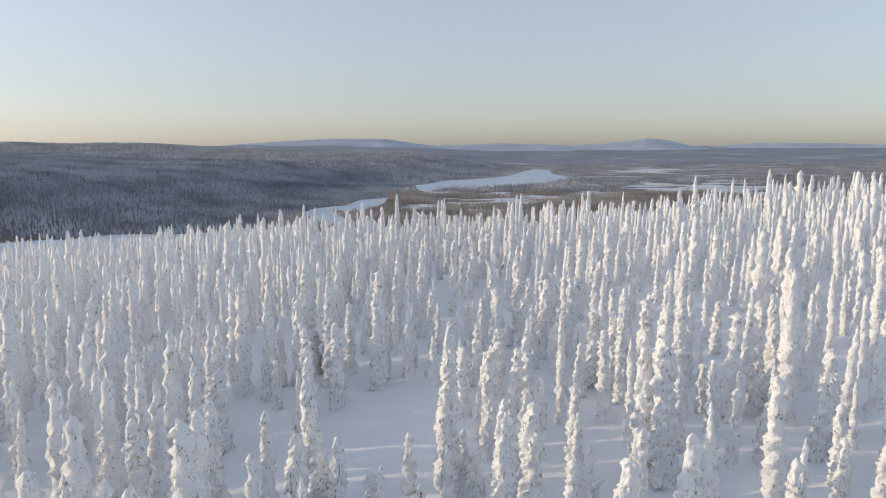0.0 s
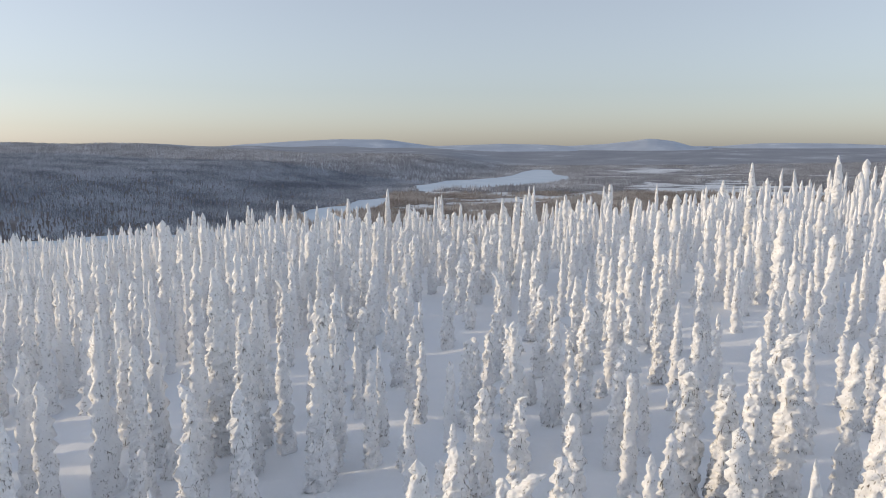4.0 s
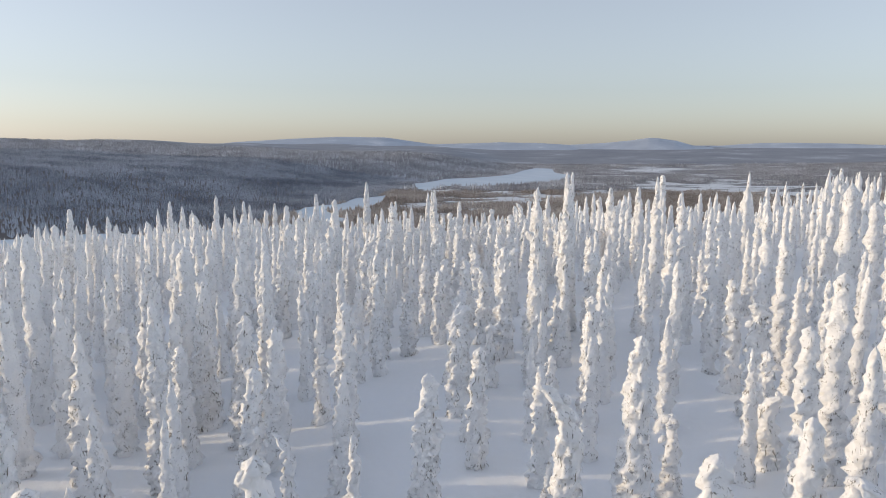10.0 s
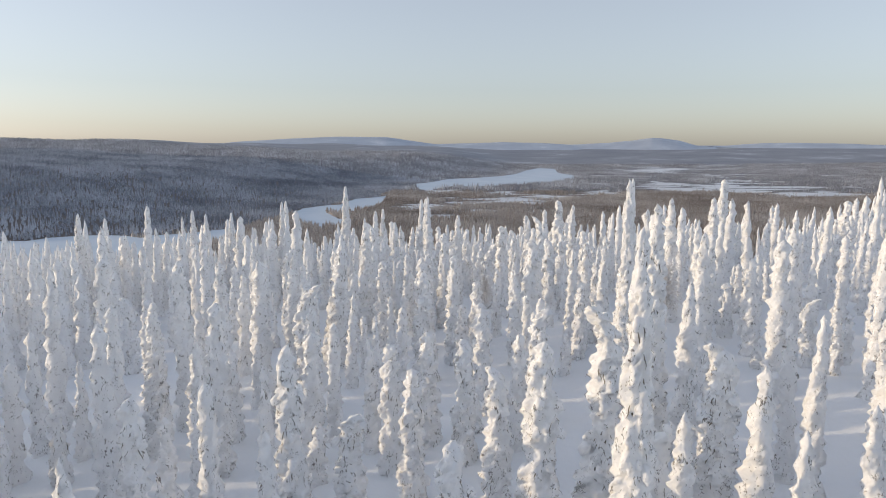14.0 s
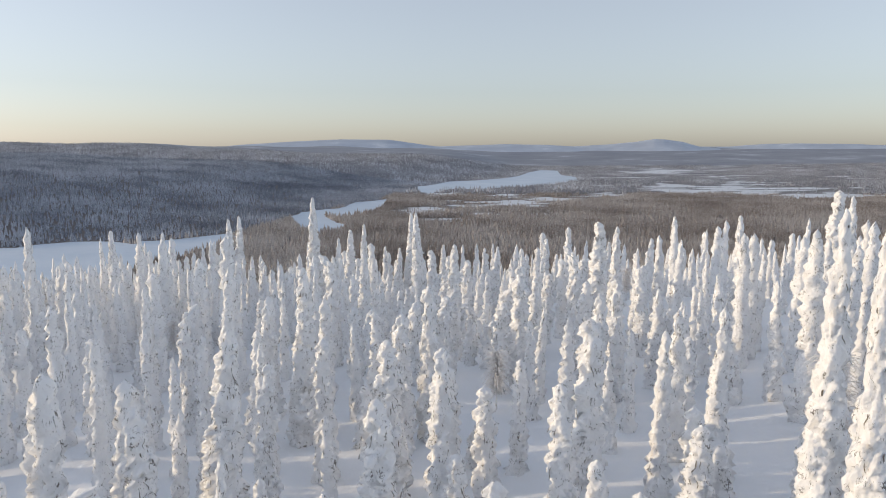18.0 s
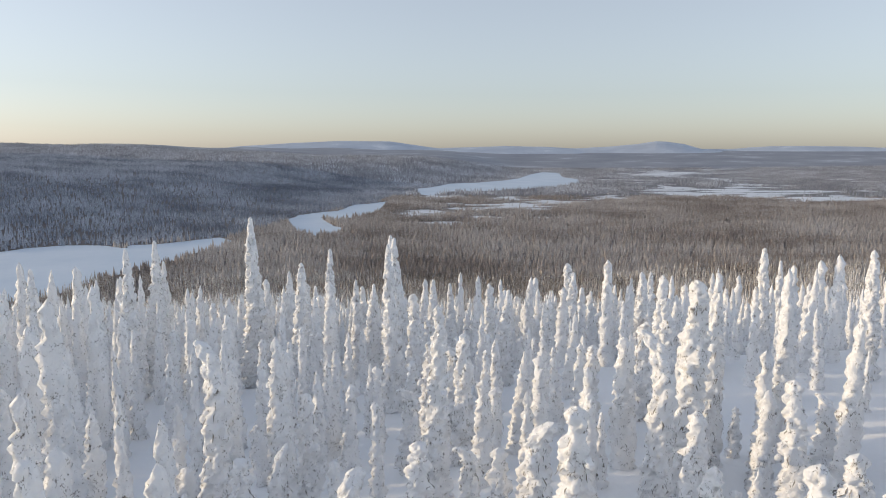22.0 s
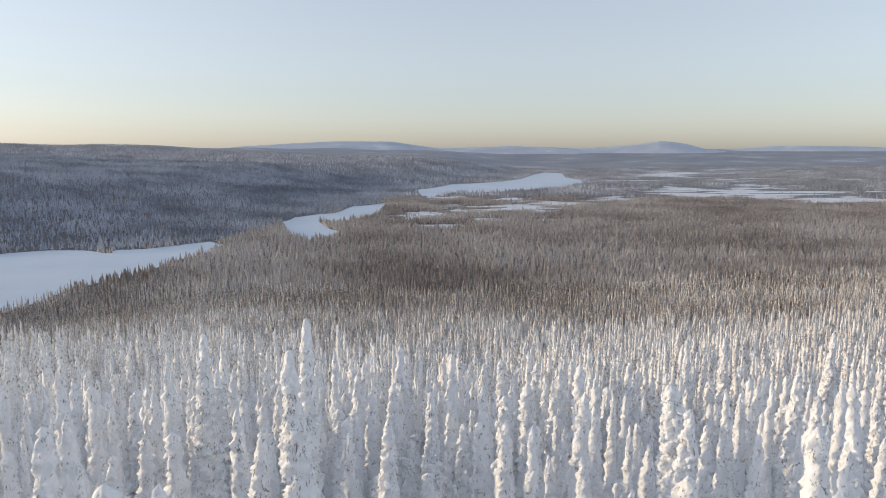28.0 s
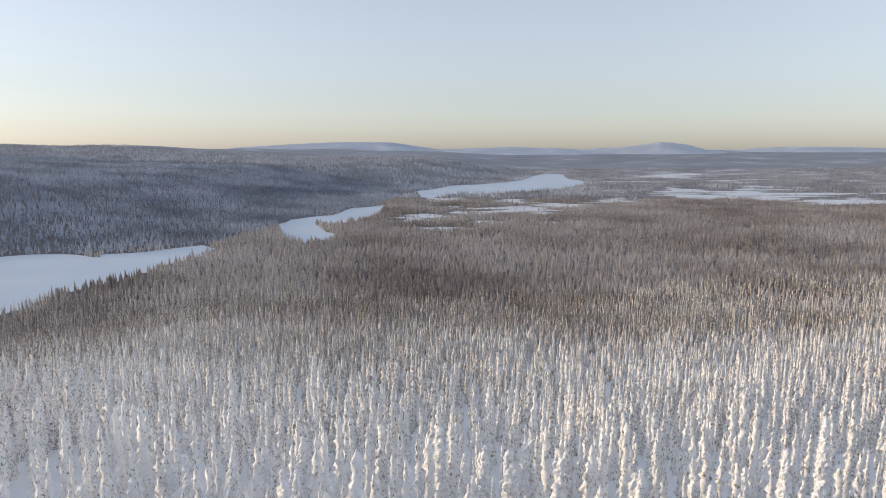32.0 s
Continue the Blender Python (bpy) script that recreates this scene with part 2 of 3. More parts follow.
def sheet(name, outline, z, material, label, category, wave=2.0):
    """A flat sheet of snow with a slightly uneven shore."""
    pts = []
    rnd = random.Random(len(outline))
    for (x0, y0), (x1, y1) in zip(outline, outline[1:] + outline[:1]):
        n = max(2, int(math.hypot(x1 - x0, y1 - y0) / 8))
        for i in range(n):
            a = i / n
            pts.append((x0 + (x1 - x0) * a + rnd.uniform(-wave, wave), y0 + (y1 - y0) * a + rnd.uniform(-wave, wave), z))
    bm = bmesh.new()
    bm.faces.new([bm.verts.new(p) for p in pts])
    bmesh.ops.triangulate(bm, faces=bm.faces[:])
    me = bpy.data.meshes.new(name)
    bm.to_mesh(me)
    bm.free()
    me.materials.append(material)
    return tagged(new(name, me), label, category, kind="structure")


NEAR_LAKE = [(-480, 520), (-400, 570), (-317, 577), (-308, 599), (-291, 610), (-273, 613), (-255, 610), (-242, 597), (-238, 600), (-240, 613), (-223, 619),
             (-205, 636), (-188, 661), (-168, 640), (-168, 605), (-174, 579), (-177, 550), (-180, 518), (-187, 493), (-195, 476), (-193, 445), (-196, 418),
             (-230, 395), (-300, 375), (-420, 420)]
MID_LAKE = [(-165, 801), (-165, 857), (-152, 882), (-146, 895), (-129, 909), (-124, 960), (-123, 1001), (-98, 1028), (-83, 1067), (-77, 902), (-85, 861),
            (-103, 824), (-113, 800), (-134, 834), (-127, 803), (-106, 746), (-95, 728), (-91, 687), (-99, 680), (-111, 669), (-127, 691), (-146, 741)]
FAR_LAKE = [(-60, 1368), (-31, 1422), (6, 1568), (67, 1616), (137, 1723), (182, 1845), (241, 2111), (299, 2303), (344, 2252), (302, 1914), (317, 1783),
            (288, 1599), (201, 1418), (147, 1361), (104, 1326), (54, 1292), (6, 1292), (-24, 1172), (-42, 1212)]
sheet("lake", NEAR_LAKE, LAKE_Z, SHADE_TINTED_LAKE, "frozen lake covered in smooth snow, blue shade in its colour", "lake")
sheet("lake", MID_LAKE, LAKE_Z, SHADE_TINTED_LAKE, "winding frozen lake covered in snow", "lake")
sheet("lake", FAR_LAKE, LAKE_Z, SHADE_TINTED_LAKE, "long frozen lake covered in snow in the valley", "lake")
BOGS = [[(40, 970), (71, 925), (110, 925), (164, 971), (182, 1040), (154, 1078), (85, 1088), (66, 1039)],
        [(-53, 772), (-25, 754), (18, 755), (21, 783), (-16, 792)],
        [(201, 1121), (216, 1079), (274, 1122), (303, 1168), (267, 1193)],
        [(333, 1275), (337, 1168), (384, 1219), (439, 1337), (448, 1483), (381, 1406)],
        [(405, 1169), (418, 1101), (482, 1102), (535, 1195), (610, 1221), (682, 1308), (680, 1465), (577, 1339), (473, 1276)],
        [(558, 1484), (606, 1445), (671, 1527), (638, 1595)],
        [(490, 2250), (543, 2068), (650, 2156), (621, 1846), (740, 2156), (731, 2356), (626, 2435)]]
BOGS += [[(-45, 1165), (6, 1098), (31, 1142), (-11, 1190)],
         [(-68, 876), (-29, 835), (6, 858), (-1, 910), (-46, 924)],
         [(892, 2499), (1015, 2473), (1085, 2637), (992, 2711)],
         [(581, 1124), (602, 1082), (657, 1171), (639, 1196)],
         [(578, 1725), (633, 1670), (693, 1784), (649, 1847)]]
rnd = random.Random(5)
ragged = []
for bog in BOGS:
    # each bog is a bundle of narrow open strips with trees between them
    (cx, cy), (wx, wy) = np.mean(bog, axis=0), np.ptp(np.array(bog), axis=0)
    for j in range(7):
        y = cy + wy * (j / 6 - 0.5) * 0.95
        w = wx * 0.56 * math.sqrt(max(0.12, 1 - (2 * (y - cy) / wy) ** 2)) * rnd.uniform(0.35, 0.95)
        x, d = cx + (y - cy) * 0.25 + wx * rnd.uniform(-0.3, 0.3), wy * rnd.uniform(0.055, 0.115)
        ragged.append([(x + w * math.cos(a) * rnd.uniform(0.75, 1.2), y + d * math.sin(a) * rnd.uniform(0.5, 1.3)) for a in np.linspace(0, 6.283, 13)[:-1]])
BOGS = ragged
for k in range(46):
    by = rnd.uniform(760, 1150) if k < 12 else rnd.uniform(1000, 2500)
    bx = rnd.uniform(-60, 190) if k < 12 else by * rnd.uniform(0.2, 0.62)
    bw, bd = rnd.uniform(14, 34) * by / 900, rnd.uniform(8, 16) * by / 900
    BOGS.append([(bx + bw * math.cos(a) * rnd.uniform(0.5, 1.2), by + bd * math.sin(a) * rnd.uniform(0.5, 1.2)) for a in np.linspace(0, 6.283, 10)[:-1]])
for k, bog in enumerate(BOGS):
    sheet("bog", bog, LAKE_Z - 0.2 + 0.004 * k + 73 * max(0, (math.hypot(*bog[2]) - 2600) / 2300) ** 2 * 3, BOG_SNOW, "open snow-covered bog among the valley forest", "bog", 3.5)


def fell(outline, r0, r1, label):
    """A distant fell: a long mound on the horizon. outline: bearing (sideways over ahead) and height of the crest."""
    rg = np.random.default_rng(len(outline))
    t = np.linspace(outline[0][0], outline[-1][0], 140)
    crest = np.interp(t, [o[0] for o in outline], [o[1] for o in outline])
    crest = crest + np.convolve(rg.normal(0, 2.0, len(t) + 8), np.ones(9) / 9, "valid")
    rows = []
    for a in np.linspace(0, 1, 14):
        r = r0 + (r1 - r0) * a
        s = math.sin(math.pi * min(a * 0.72, 1)) if a < 0.7 else math.cos((a - 0.7) / 0.3 * 1.57)
        x, y = t * r / np.hypot(1, t), r / np.hypot(1, t)
        base = -30 + 40 * a
        rows.append(np.stack([x, y, base + (crest - base) * s], -1))
    v = np.concatenate(rows)
    n = len(t)
    i = np.arange(14 * n).reshape(14, n)
    f = np.stack([i[:-1, :-1], i[:-1, 1:], i[1:, 1:], i[1:, :-1]], -1).reshape(-1, 4)
    return tagged(mesh_object("backdrop", v, f, HAZED_FELL), label, "fell", kind="structure")


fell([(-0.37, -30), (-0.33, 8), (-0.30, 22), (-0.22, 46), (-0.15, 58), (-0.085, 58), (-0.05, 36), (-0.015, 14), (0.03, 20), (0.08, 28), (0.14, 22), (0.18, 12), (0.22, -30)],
     3900, 4780, "long snow-dusted fell on the horizon, pale with painted haze")
fell([(0.14, -30), (0.18, 14), (0.23, 26), (0.26, 38), (0.29, 55), (0.305, 52), (0.33, 38), (0.355, 10), (0.39, -4)], 4000, 4700, "rounded snowy fell on the horizon, pale with painted haze")
fell([(0.37, 2), (0.42, 20), (0.45, 26), (0.5, 27), (0.56, 24), (0.62, 16), (0.7, 12)], 4200, 4820, "low distant snowy fell, pale with painted haze")


def inside(x, y, outline):
    hit = np.zeros(x.shape, bool)
    for (x0, y0), (x1, y1) in zip(outline, outline[1:] + outline[:1]):
        c = ((y0 > y) != (y1 > y)) & (x < (x1 - x0) * (y - y0) / (y1 - y0 + 1e-9) + x0)
        hit ^= c
    return hit


# ---- trees ----
bm = bmesh.new()
bmesh.ops.create_icosphere(bm, subdivisions=1, radius=1)
ICO1V = np.array([v.co[:] for v in bm.verts])
ICO1F = np.array([[v.index for v in f.verts] for f in bm.faces])
bm.free()

class Soup:
    """Collects triangles from many small pieces into one mesh."""

    def __init__(self):
        self.v, self.f, self.n = [], [], 0

    def add(self, v, f):
        self.v.append(np.asarray(v, float))
        self.f.append(np.asarray(f) + self.n)
        self.n += len(v)

    def get(self):
        return np.concatenate(self.v), np.concatenate(self.f)


SHAPES = {"column": [0.98, 1.0, 0.93, 0.76, 0.55, 0.37, 0.21, 0.10],
          "spire": [1.0, 1.0, 0.88, 0.64, 0.40, 0.24, 0.12, 0.06],
          "blunt": [0.94, 1.0, 0.97, 0.86, 0.72, 0.60, 0.48, 0.30],
          "waisted": [1.0, 1.0, 0.86, 0.58, 0.58, 0.37, 0.27, 0.14],
          "mound": [1.05, 1.0, 0.92, 0.85, 0.72, 0.55, 0.40, 0.12]}
STATIONS = [0, 0.05, 0.2, 0.45, 0.7, 0.85, 0.95, 1]


def profile(a, shape):
    return np.interp(a, STATIONS, SHAPES[shape])


def axis(a, h, bend):
    """Sideways drift of the stem at height share a: lean, slow curve and a bowed tip."""
    lx, ly, sx, sy, hx, hy = bend
    tip = np.clip((a - 0.72) / 0.28, 0, 1) ** 2
    return h * (lx * a + sx * np.sin(5 * a)) + hx * tip, h * (ly * a + sy * np.sin(4 * a + 1)) + hy * tip


def crust(seed, h, r, shape, sides, levels, hook=0.0, blobs=0, lump=1.0, rough=0.03):
    """Snow crust of one tree: a tapering core hung with drooping loaded boughs low down and knobs of snow higher up. Returns triangles and the bend."""
    rg = np.random.default_rng(seed)
    hk = rg.uniform(0, 6.28)
    bend = (*rg.normal(0, 0.014, 2), *rg.normal(0, 0.006, 2), hook * math.cos(hk), hook * math.sin(hk))
    a = np.linspace(0, 1, levels) ** 0.93
    th = np.linspace(0, 2 * math.pi, sides, endpoint=False)
    A, TH = np.meshgrid(a, th, indexing="ij")
    TH = TH + (np.arange(levels) % 2)[:, None] * math.pi / sides
    # one flank of the crown is fuller than the other, and the girth swells and shrinks on the way up
    sway = 1 + 0.13 * np.cos(TH - rg.uniform(0, 6.28)) + 0.08 * np.sin(A * h * rg.uniform(2.2, 3.2) + rg.uniform(0, 6.28) + 0.8 * np.sin(TH + rg.uniform(0, 6.28)))
    for wave, depth in ((rg.uniform(3.4, 4.6), 0.34), (rg.uniform(6.0, 8.0), 0.22)):
        m = rg.integers(1, 3)
        fold = np.abs(np.sin(A * h * wave * 0.5 + 0.9 * np.sin(m * TH + rg.uniform(0, 6.28)) + 0.7 * np.sin(A * h * 1.3 + rg.uniform(0, 6.28)) + rg.uniform(0, 6.28)))
        sway = sway + depth * (np.sqrt(fold) - 0.72)
    base = r * profile(A, shape) * sway
    count = int(h * r * 2 * math.pi * 7.5 / lump ** 2)
    la, lt = rg.uniform(0.0, 0.99, count) ** 1.1, rg.uniform(0, 2 * math.pi, count)
    lr = rg.uniform(0.085, 0.20, count) * lump * (0.65 + 0.4 * r) * (1.1 - 0.35 * la)
    hang = np.where(rg.uniform(0, 1, count) < 0.75 - 0.6 * la, rg.uniform(1.8, 3.4, count), rg.uniform(1.0, 1.5, count))
    R = base * 0.62
    for k in range(count):
        lo, hi = np.searchsorted(a, (la[k] - lr[k] * hang[k] / h, la[k] + lr[k] / h))
        lo, hi = max(lo - 1, 0), hi + 1
        b = base[lo:hi]
        d = np.abs(TH[lo:hi] - lt[k]) % (2 * math.pi)
        d = np.minimum(d, 2 * math.pi - d) * np.maximum(b, 0.10)
        dz = (A[lo:hi] - la[k]) * h
        out = np.clip(-dz / (lr[k] * hang[k]), 0, 1) * 0.10 * b
        dz = np.where(dz < 0, dz / hang[k], dz)
        q = 1 - (d * d + dz * dz) / lr[k] ** 2
        bulge = b * 0.66 + out + np.minimum(lr[k] * 1.15, b * 0.5 + 0.025) * np.sqrt(np.clip(q, 0, 1))
        R[lo:hi] = np.where(q > 0, np.maximum(R[lo:hi], bulge), R[lo:hi])
    R = R * (1 + rg.normal(0, rough, A.shape))
    R[-2] *= 0.85
    R[-1] *= 0.15
    ox, oy = axis(A, h, bend)
    Z = A * h - (hook ** 2 * 0.35) * np.clip((A - 0.72) / 0.28, 0, 1) ** 3
    v = np.stack([R * np.cos(TH) + ox, R * np.sin(TH) + oy, Z], -1).reshape(-1, 3)
    i, j = np.meshgrid(np.arange(levels - 1), np.arange(sides), indexing="ij")
    p, q = (i * sides + j).ravel(), (i * sides + (j + 1) % sides).ravel()
    s = Soup()
    s.add(v, np.concatenate([np.stack([p, q, q + sides], -1), np.stack([p, q + sides, p + sides], -1)]))
    clumps = []
    for k in range(blobs):
        t = rg.uniform(0.12, 0.97)
        az, size = rg.uniform(0, 6.283), rg.uniform(0.10, 0.20) * lump * (0.6 + 0.5 * r)
        bx, by = axis(t, h, bend)
        d = r * float(profile(t, shape)) * rg.uniform(0.8, 1.05)
        w = ICO1V * (size * rg.uniform(0.9, 1.3), size, size * rg.uniform(0.8, 1.3)) * (1 + rg.normal(0, 0.07, (len(ICO1V), 1)))
        w[:, 2] -= 0.5 * w[:, 0]
        ca, sa = math.cos(az), math.sin(az)
        clumps.append(np.stack([w[:, 0] * ca - w[:, 1] * sa + d * ca + bx, w[:, 0] * sa + w[:, 1] * ca + d * sa + by, w[:, 2] + t * h], -1))
    return s.get(), bend, clumps, (a, R)


def sprays(seed, h, skin, count, bend):
    """Drooping sprays of bare needles that lie on the crust between the lumps, mostly low on the tree."""
    rg = np.random.default_rng(seed + 500)
    levels, R = skin
    sides = R.shape[1]
    s = Soup()
    for i in range(count):
        k = int(np.searchsorted(levels, 0.03 + rg.uniform(0, 0.9) ** 1.5))
        k = min(max(k, 3), len(levels) - 4)
        j = int(rg.integers(sides))
        az = 2 * math.pi * (j + (k % 2) * 0.5) / sides
        o = np.array((math.cos(az), math.sin(az), 0.0))
        t = np.array((-o[1], o[0], 0.0))
        w, ln, p, v = rg.uniform(0.005, 0.014), rg.uniform(0.08, 0.28), rg.uniform(-0.6, 0.6), []
        ox, oy = axis(levels[k], h, bend)
        top = levels[k] * h
        for m in range(4):
            z = top - ln * m / 3
            row = int(np.clip(np.searchsorted(levels, z / h), 1, len(levels) - 1))
            rad = float(R[row, j]) + 0.012 + 0.012 * m
            c = np.array((ox, oy, z)) + o * rad + t * (p * ln * m / 3 * 0.5 + rg.uniform(-0.02, 0.02))
            g = w * (0.5, 1.2, 1.0, 0.25)[m]
            v += [c + t * g, c - t * g]
        f = [q for m in (0, 2, 4) for q in ((m, m + 1, m + 3), (m, m + 3, m + 2))]
        s.add(v, f)
    return s.get()


def stem(h, r, seed):
    rg = np.random.default_rng(seed + 900)
    a, th = np.meshgrid(np.linspace(0, 1, 6), np.linspace(0, 2 * math.pi, 7, endpoint=False), indexing="ij")
    rad = (0.06 + 0.10 * r) * (1.15 - a) * (1 + rg.normal(0, 0.06, a.shape))
    v = np.stack([rad * np.cos(th), rad * np.sin(th), a * h * 0.7 - 0.4], -1).reshape(-1, 3)
    f = [t for i in range(5) for j in range(7) for t in ((i * 7 + j, i * 7 + (j + 1) % 7, i * 7 + 7 + (j + 1) % 7), (i * 7 + j, i * 7 + 7 + (j + 1) % 7, i * 7 + 7 + j))]
    return v, f


def spruce(seed, h, r, shape, label, hook=0.0, name="snowy_spruce", group="snow-laden spruces on the fell", sprayed=1.0):
    """A snow-laden spruce: trunk, crust and needle sprays under one empty."""
    ob = tagged(new(name), label, "tree" if name == "snowy_spruce" else "sapling", group)
    mesh_object("trunk", *stem(h, r, seed), BARK, ob)
    (v, f), bend, clumps, skin = crust(seed, h, r, shape, 28 if h > 3.3 else 18, int(14 + h * 9.5), hook, int(3 + h * 0.6), (0.80 if shape in ("blunt", "waisted") else 0.58) + 0.22 * r, 0.055)
    v[:, 2] = v[:, 2] * 0.985 + 0.015 * h
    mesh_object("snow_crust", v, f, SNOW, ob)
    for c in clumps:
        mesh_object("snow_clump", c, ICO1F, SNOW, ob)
    v, f = sprays(seed, h, skin, int((16 + h * 12) * sprayed), bend)
    tagged(mesh_object("foliage", v, f, NEEDLES, ob, shade=False), "dark drooping twigs with frost", kind="stuff")
    return ob


SLIM = "slender spruce wrapped in a lumpy column of snow"
STOUT = "stout spruce buried in thick bulging snow"
SPIRE = "tapering spruce crusted with snow, needles showing through"
BOWED = "spruce bent at its tip under heavy snow"
PROTO = []
for k, (h, r, shape, label, hook, sprayed) in enumerate([
        (4.0, 0.44, "blunt", SLIM, 0.0, 0.7), (4.4, 0.54, "blunt", STOUT, 0.5, 1.0), (5.0, 0.48, "blunt", SLIM, 0.0, 1.0),
        (5.2, 0.68, "waisted", STOUT, 0.0, 1.3), (5.8, 0.52, "blunt", SLIM, 0.0, 0.8), (6.0, 0.62, "waisted", BOWED, 0.8, 1.0),
        (6.4, 0.58, "column", SLIM, 0.0, 1.0), (6.8, 0.82, "spire", SPIRE, 0.0, 1.6), (7.2, 0.66, "column", SLIM, 0.0, 0.8),
        (7.6, 0.76, "waisted", STOUT, 0.3, 1.3), (8.2, 0.84, "spire", SPIRE, 0.0, 1.0), (8.8, 0.96, "spire", SPIRE, 0.0, 1.6),
        (9.4, 0.92, "spire", SPIRE, 0.0, 1.2), (10.2, 1.02, "spire", SPIRE, 0.0, 1.8), (11.2, 1.02, "spire", SPIRE, 0.0, 2.0)]):
    PROTO.append((h, r, spruce(100 + k, h, r, shape, label, hook, sprayed=sprayed)))
YOUNG = []
for k, (h, r, shape, label, hook) in enumerate([
        (1.3, 0.42, "mound", "small spruce buried in a smooth mound of snow", 0.0), (2.0, 0.42, "mound", "young spruce hooded with snow", 0.3),
        (2.7, 0.34, "blunt", "young spruce wrapped in a thin column of snow", 0.0), (3.2, 0.36, "waisted", "young spruce bowed under its load of snow", 0.7)]):
    YOUNG.append((h, r, spruce(200 + k, h, r, shape, label, hook, "snowy_sapling", "snow-covered saplings", 0.5)))


def birch(seed, h):
    """A birch bent into a fountain of frosted twigs."""
    rg = np.random.default_rng(seed)
    ob = tagged(new("frosted_birch"), "small birch with thin arching twigs white with frost", "tree", "frosted birches on the fell")
    mesh_object("trunk", *stem(h * 0.75, 0.02, seed), TWIGS, ob)
    s = Soup()
    for i in range(420):
        az, a = rg.uniform(0, 6.283), rg.uniform(0.25, 0.95)
        o, t = np.array((math.cos(az), math.sin(az), 0.0)), np.array((-math.sin(az), math.cos(az), 0.0))
        ln, w = h * rg.uniform(0.16, 0.40), rg.uniform(0.012, 0.03)
        p = np.array((0, 0, a * h * 0.85))
        d = o * 0.6 + np.array((0, 0, 0.9)) + t * rg.uniform(-0.3, 0.3)
        v, up = [], np.array((0, 0, w))
        for k in range(5):
            g = w * (1.15 - k * 0.22)
            v += [p + t * g, p - t * g, p + up * (1.15 - k * 0.22)]
            p = p + d * ln / 4.5
            d = d + np.array((0, 0, -0.55)) + o * 0.06
        f = [q for k in range(4) for j in range(3) for q in ((k * 3 + j, k * 3 + (j + 1) % 3, k * 3 + 3 + (j + 1) % 3), (k * 3 + j, k * 3 + 3 + (j + 1) % 3, k * 3 + 3 + j))]
        s.add(v, f)
    v, f = s.get()
    tagged(mesh_object("crown", v, f, TWIGS, ob, shade=False), "arching twigs thick with frost", kind="stuff")
    return ob


for k, (x, y, h) in enumerate(((13.8, 95, 4.2), (14.2, 131, 3.4), (16.6, 129, 3.2), (4.6, 103, 3.0), (-16, 121, 3.4))):
    birch(700 + k, h).location = (x, y, float(ground(x, y)) - 0.1)


def place(x, y, h, w=None, turn=0.0, kinds=None):
    """A copy of the prototype of nearest height, scaled to height h and radius w."""
    kinds = kinds or PROTO
    best = min(kinds, key=lambda p: abs(p[0] - h) + (abs(p[1] - w) * 4 if w else random.random() * 1.6))
    sz = h / best[0]
    sx = (w / best[1]) if w else sz ** 0.6 * random.uniform(0.92, 1.12)
    z = float(ground(x, y))
    return copy_thing(best[2], pose(x, y, z - 0.1, 0, 0, turn) @ Matrix.Diagonal((sx, sx, sz, 1)))


TAKEN = []
def tree(x, y, top, w=None):
    """A tree whose top stands at height top."""
    h = top - float(ground(x, y))
    TAKEN.append((x, y))
    place(x, y, min(max(h, 1.5), 13.0), w, random.uniform(0, 360), YOUNG if h < 3.3 else PROTO)

tree(5.0, 18.2, 5.5)
tree(-4.9, 24.7, 5.8)
tree(8.9, 26.5, 7.8, 0.80)
tree(0.2, 26.6, 7.2)
tree(-9.4, 26.5, 4.0)
tree(2.2, 30.0, 5.7)
tree(1.9, 31.8, 4.4)
tree(11.5, 32.9, 7.3)
tree(-20.0, 33.8, 1.7)
tree(-11.9, 34.6, 5.0)
tree(9.4, 35.2, 6.8)
tree(4.5, 35.9, 4.3)
tree(-14.2, 36.6, 4.2)
tree(9.5, 37.4, 5.0)
tree(12.0, 39.1, 6.1)
tree(9.0, 39.3, 4.9)
tree(-8.3, 39.7, 3.9)
tree(3.4, 40.6, 3.4)
tree(-4.0, 41.6, 6.6, 0.72)
tree(-10.9, 41.6, 4.7)
tree(-22.1, 42.3, 4.8)
tree(-19.7, 44.1, 1.0)
tree(3.5, 44.7, 4.7)
tree(-9.4, 46.3, 6.8)
tree(-7.8, 46.5, 5.0)
tree(7.0, 47.2, 4.9)
tree(-14.1, 47.2, 3.8)
tree(11.1, 49.0, 5.5)
tree(5.9, 52.9, 4.7)
tree(7.9, 53.6, 5.0)
tree(-1.0, 54.9, 2.5)
tree(3.9, 55.9, 5.1)
tree(6.4, 59.1, 5.0)
tree(0.9, 59.7, 3.7)
tree(-4.3, 61.2, 3.4)
tree(-7.9, 63.6, 4.7)
tree(12.2, 65.1, 4.6)
tree(6.5, 65.6, 4.6)
tree(-5.9, 66.7, 3.6)
tree(1.9, 67.2, 3.9)
tree(15.6, 68.9, 3.6)
tree(-8.4, 69.3, 4.4)
tree(14.2, 69.6, 4.6)
tree(5.3, 70.2, 8.1, 0.66)
tree(-4.6, 73.0, 4.1)
tree(4.2, 73.9, 5.1)
tree(8.7, 74.9, 4.6)
tree(3.4, 76.3, 3.7)
tree(9.5, 77.4, 4.2)
tree(7.9, 77.9, 7.8, 0.66)
tree(-5.5, 80.9, 4.3)
tree(13.6, 82.2, 1.6)
tree(8.7, 82.9, 3.3)
tree(5.4, 83.0, 3.7)
tree(-8.4, 83.1, 3.8)
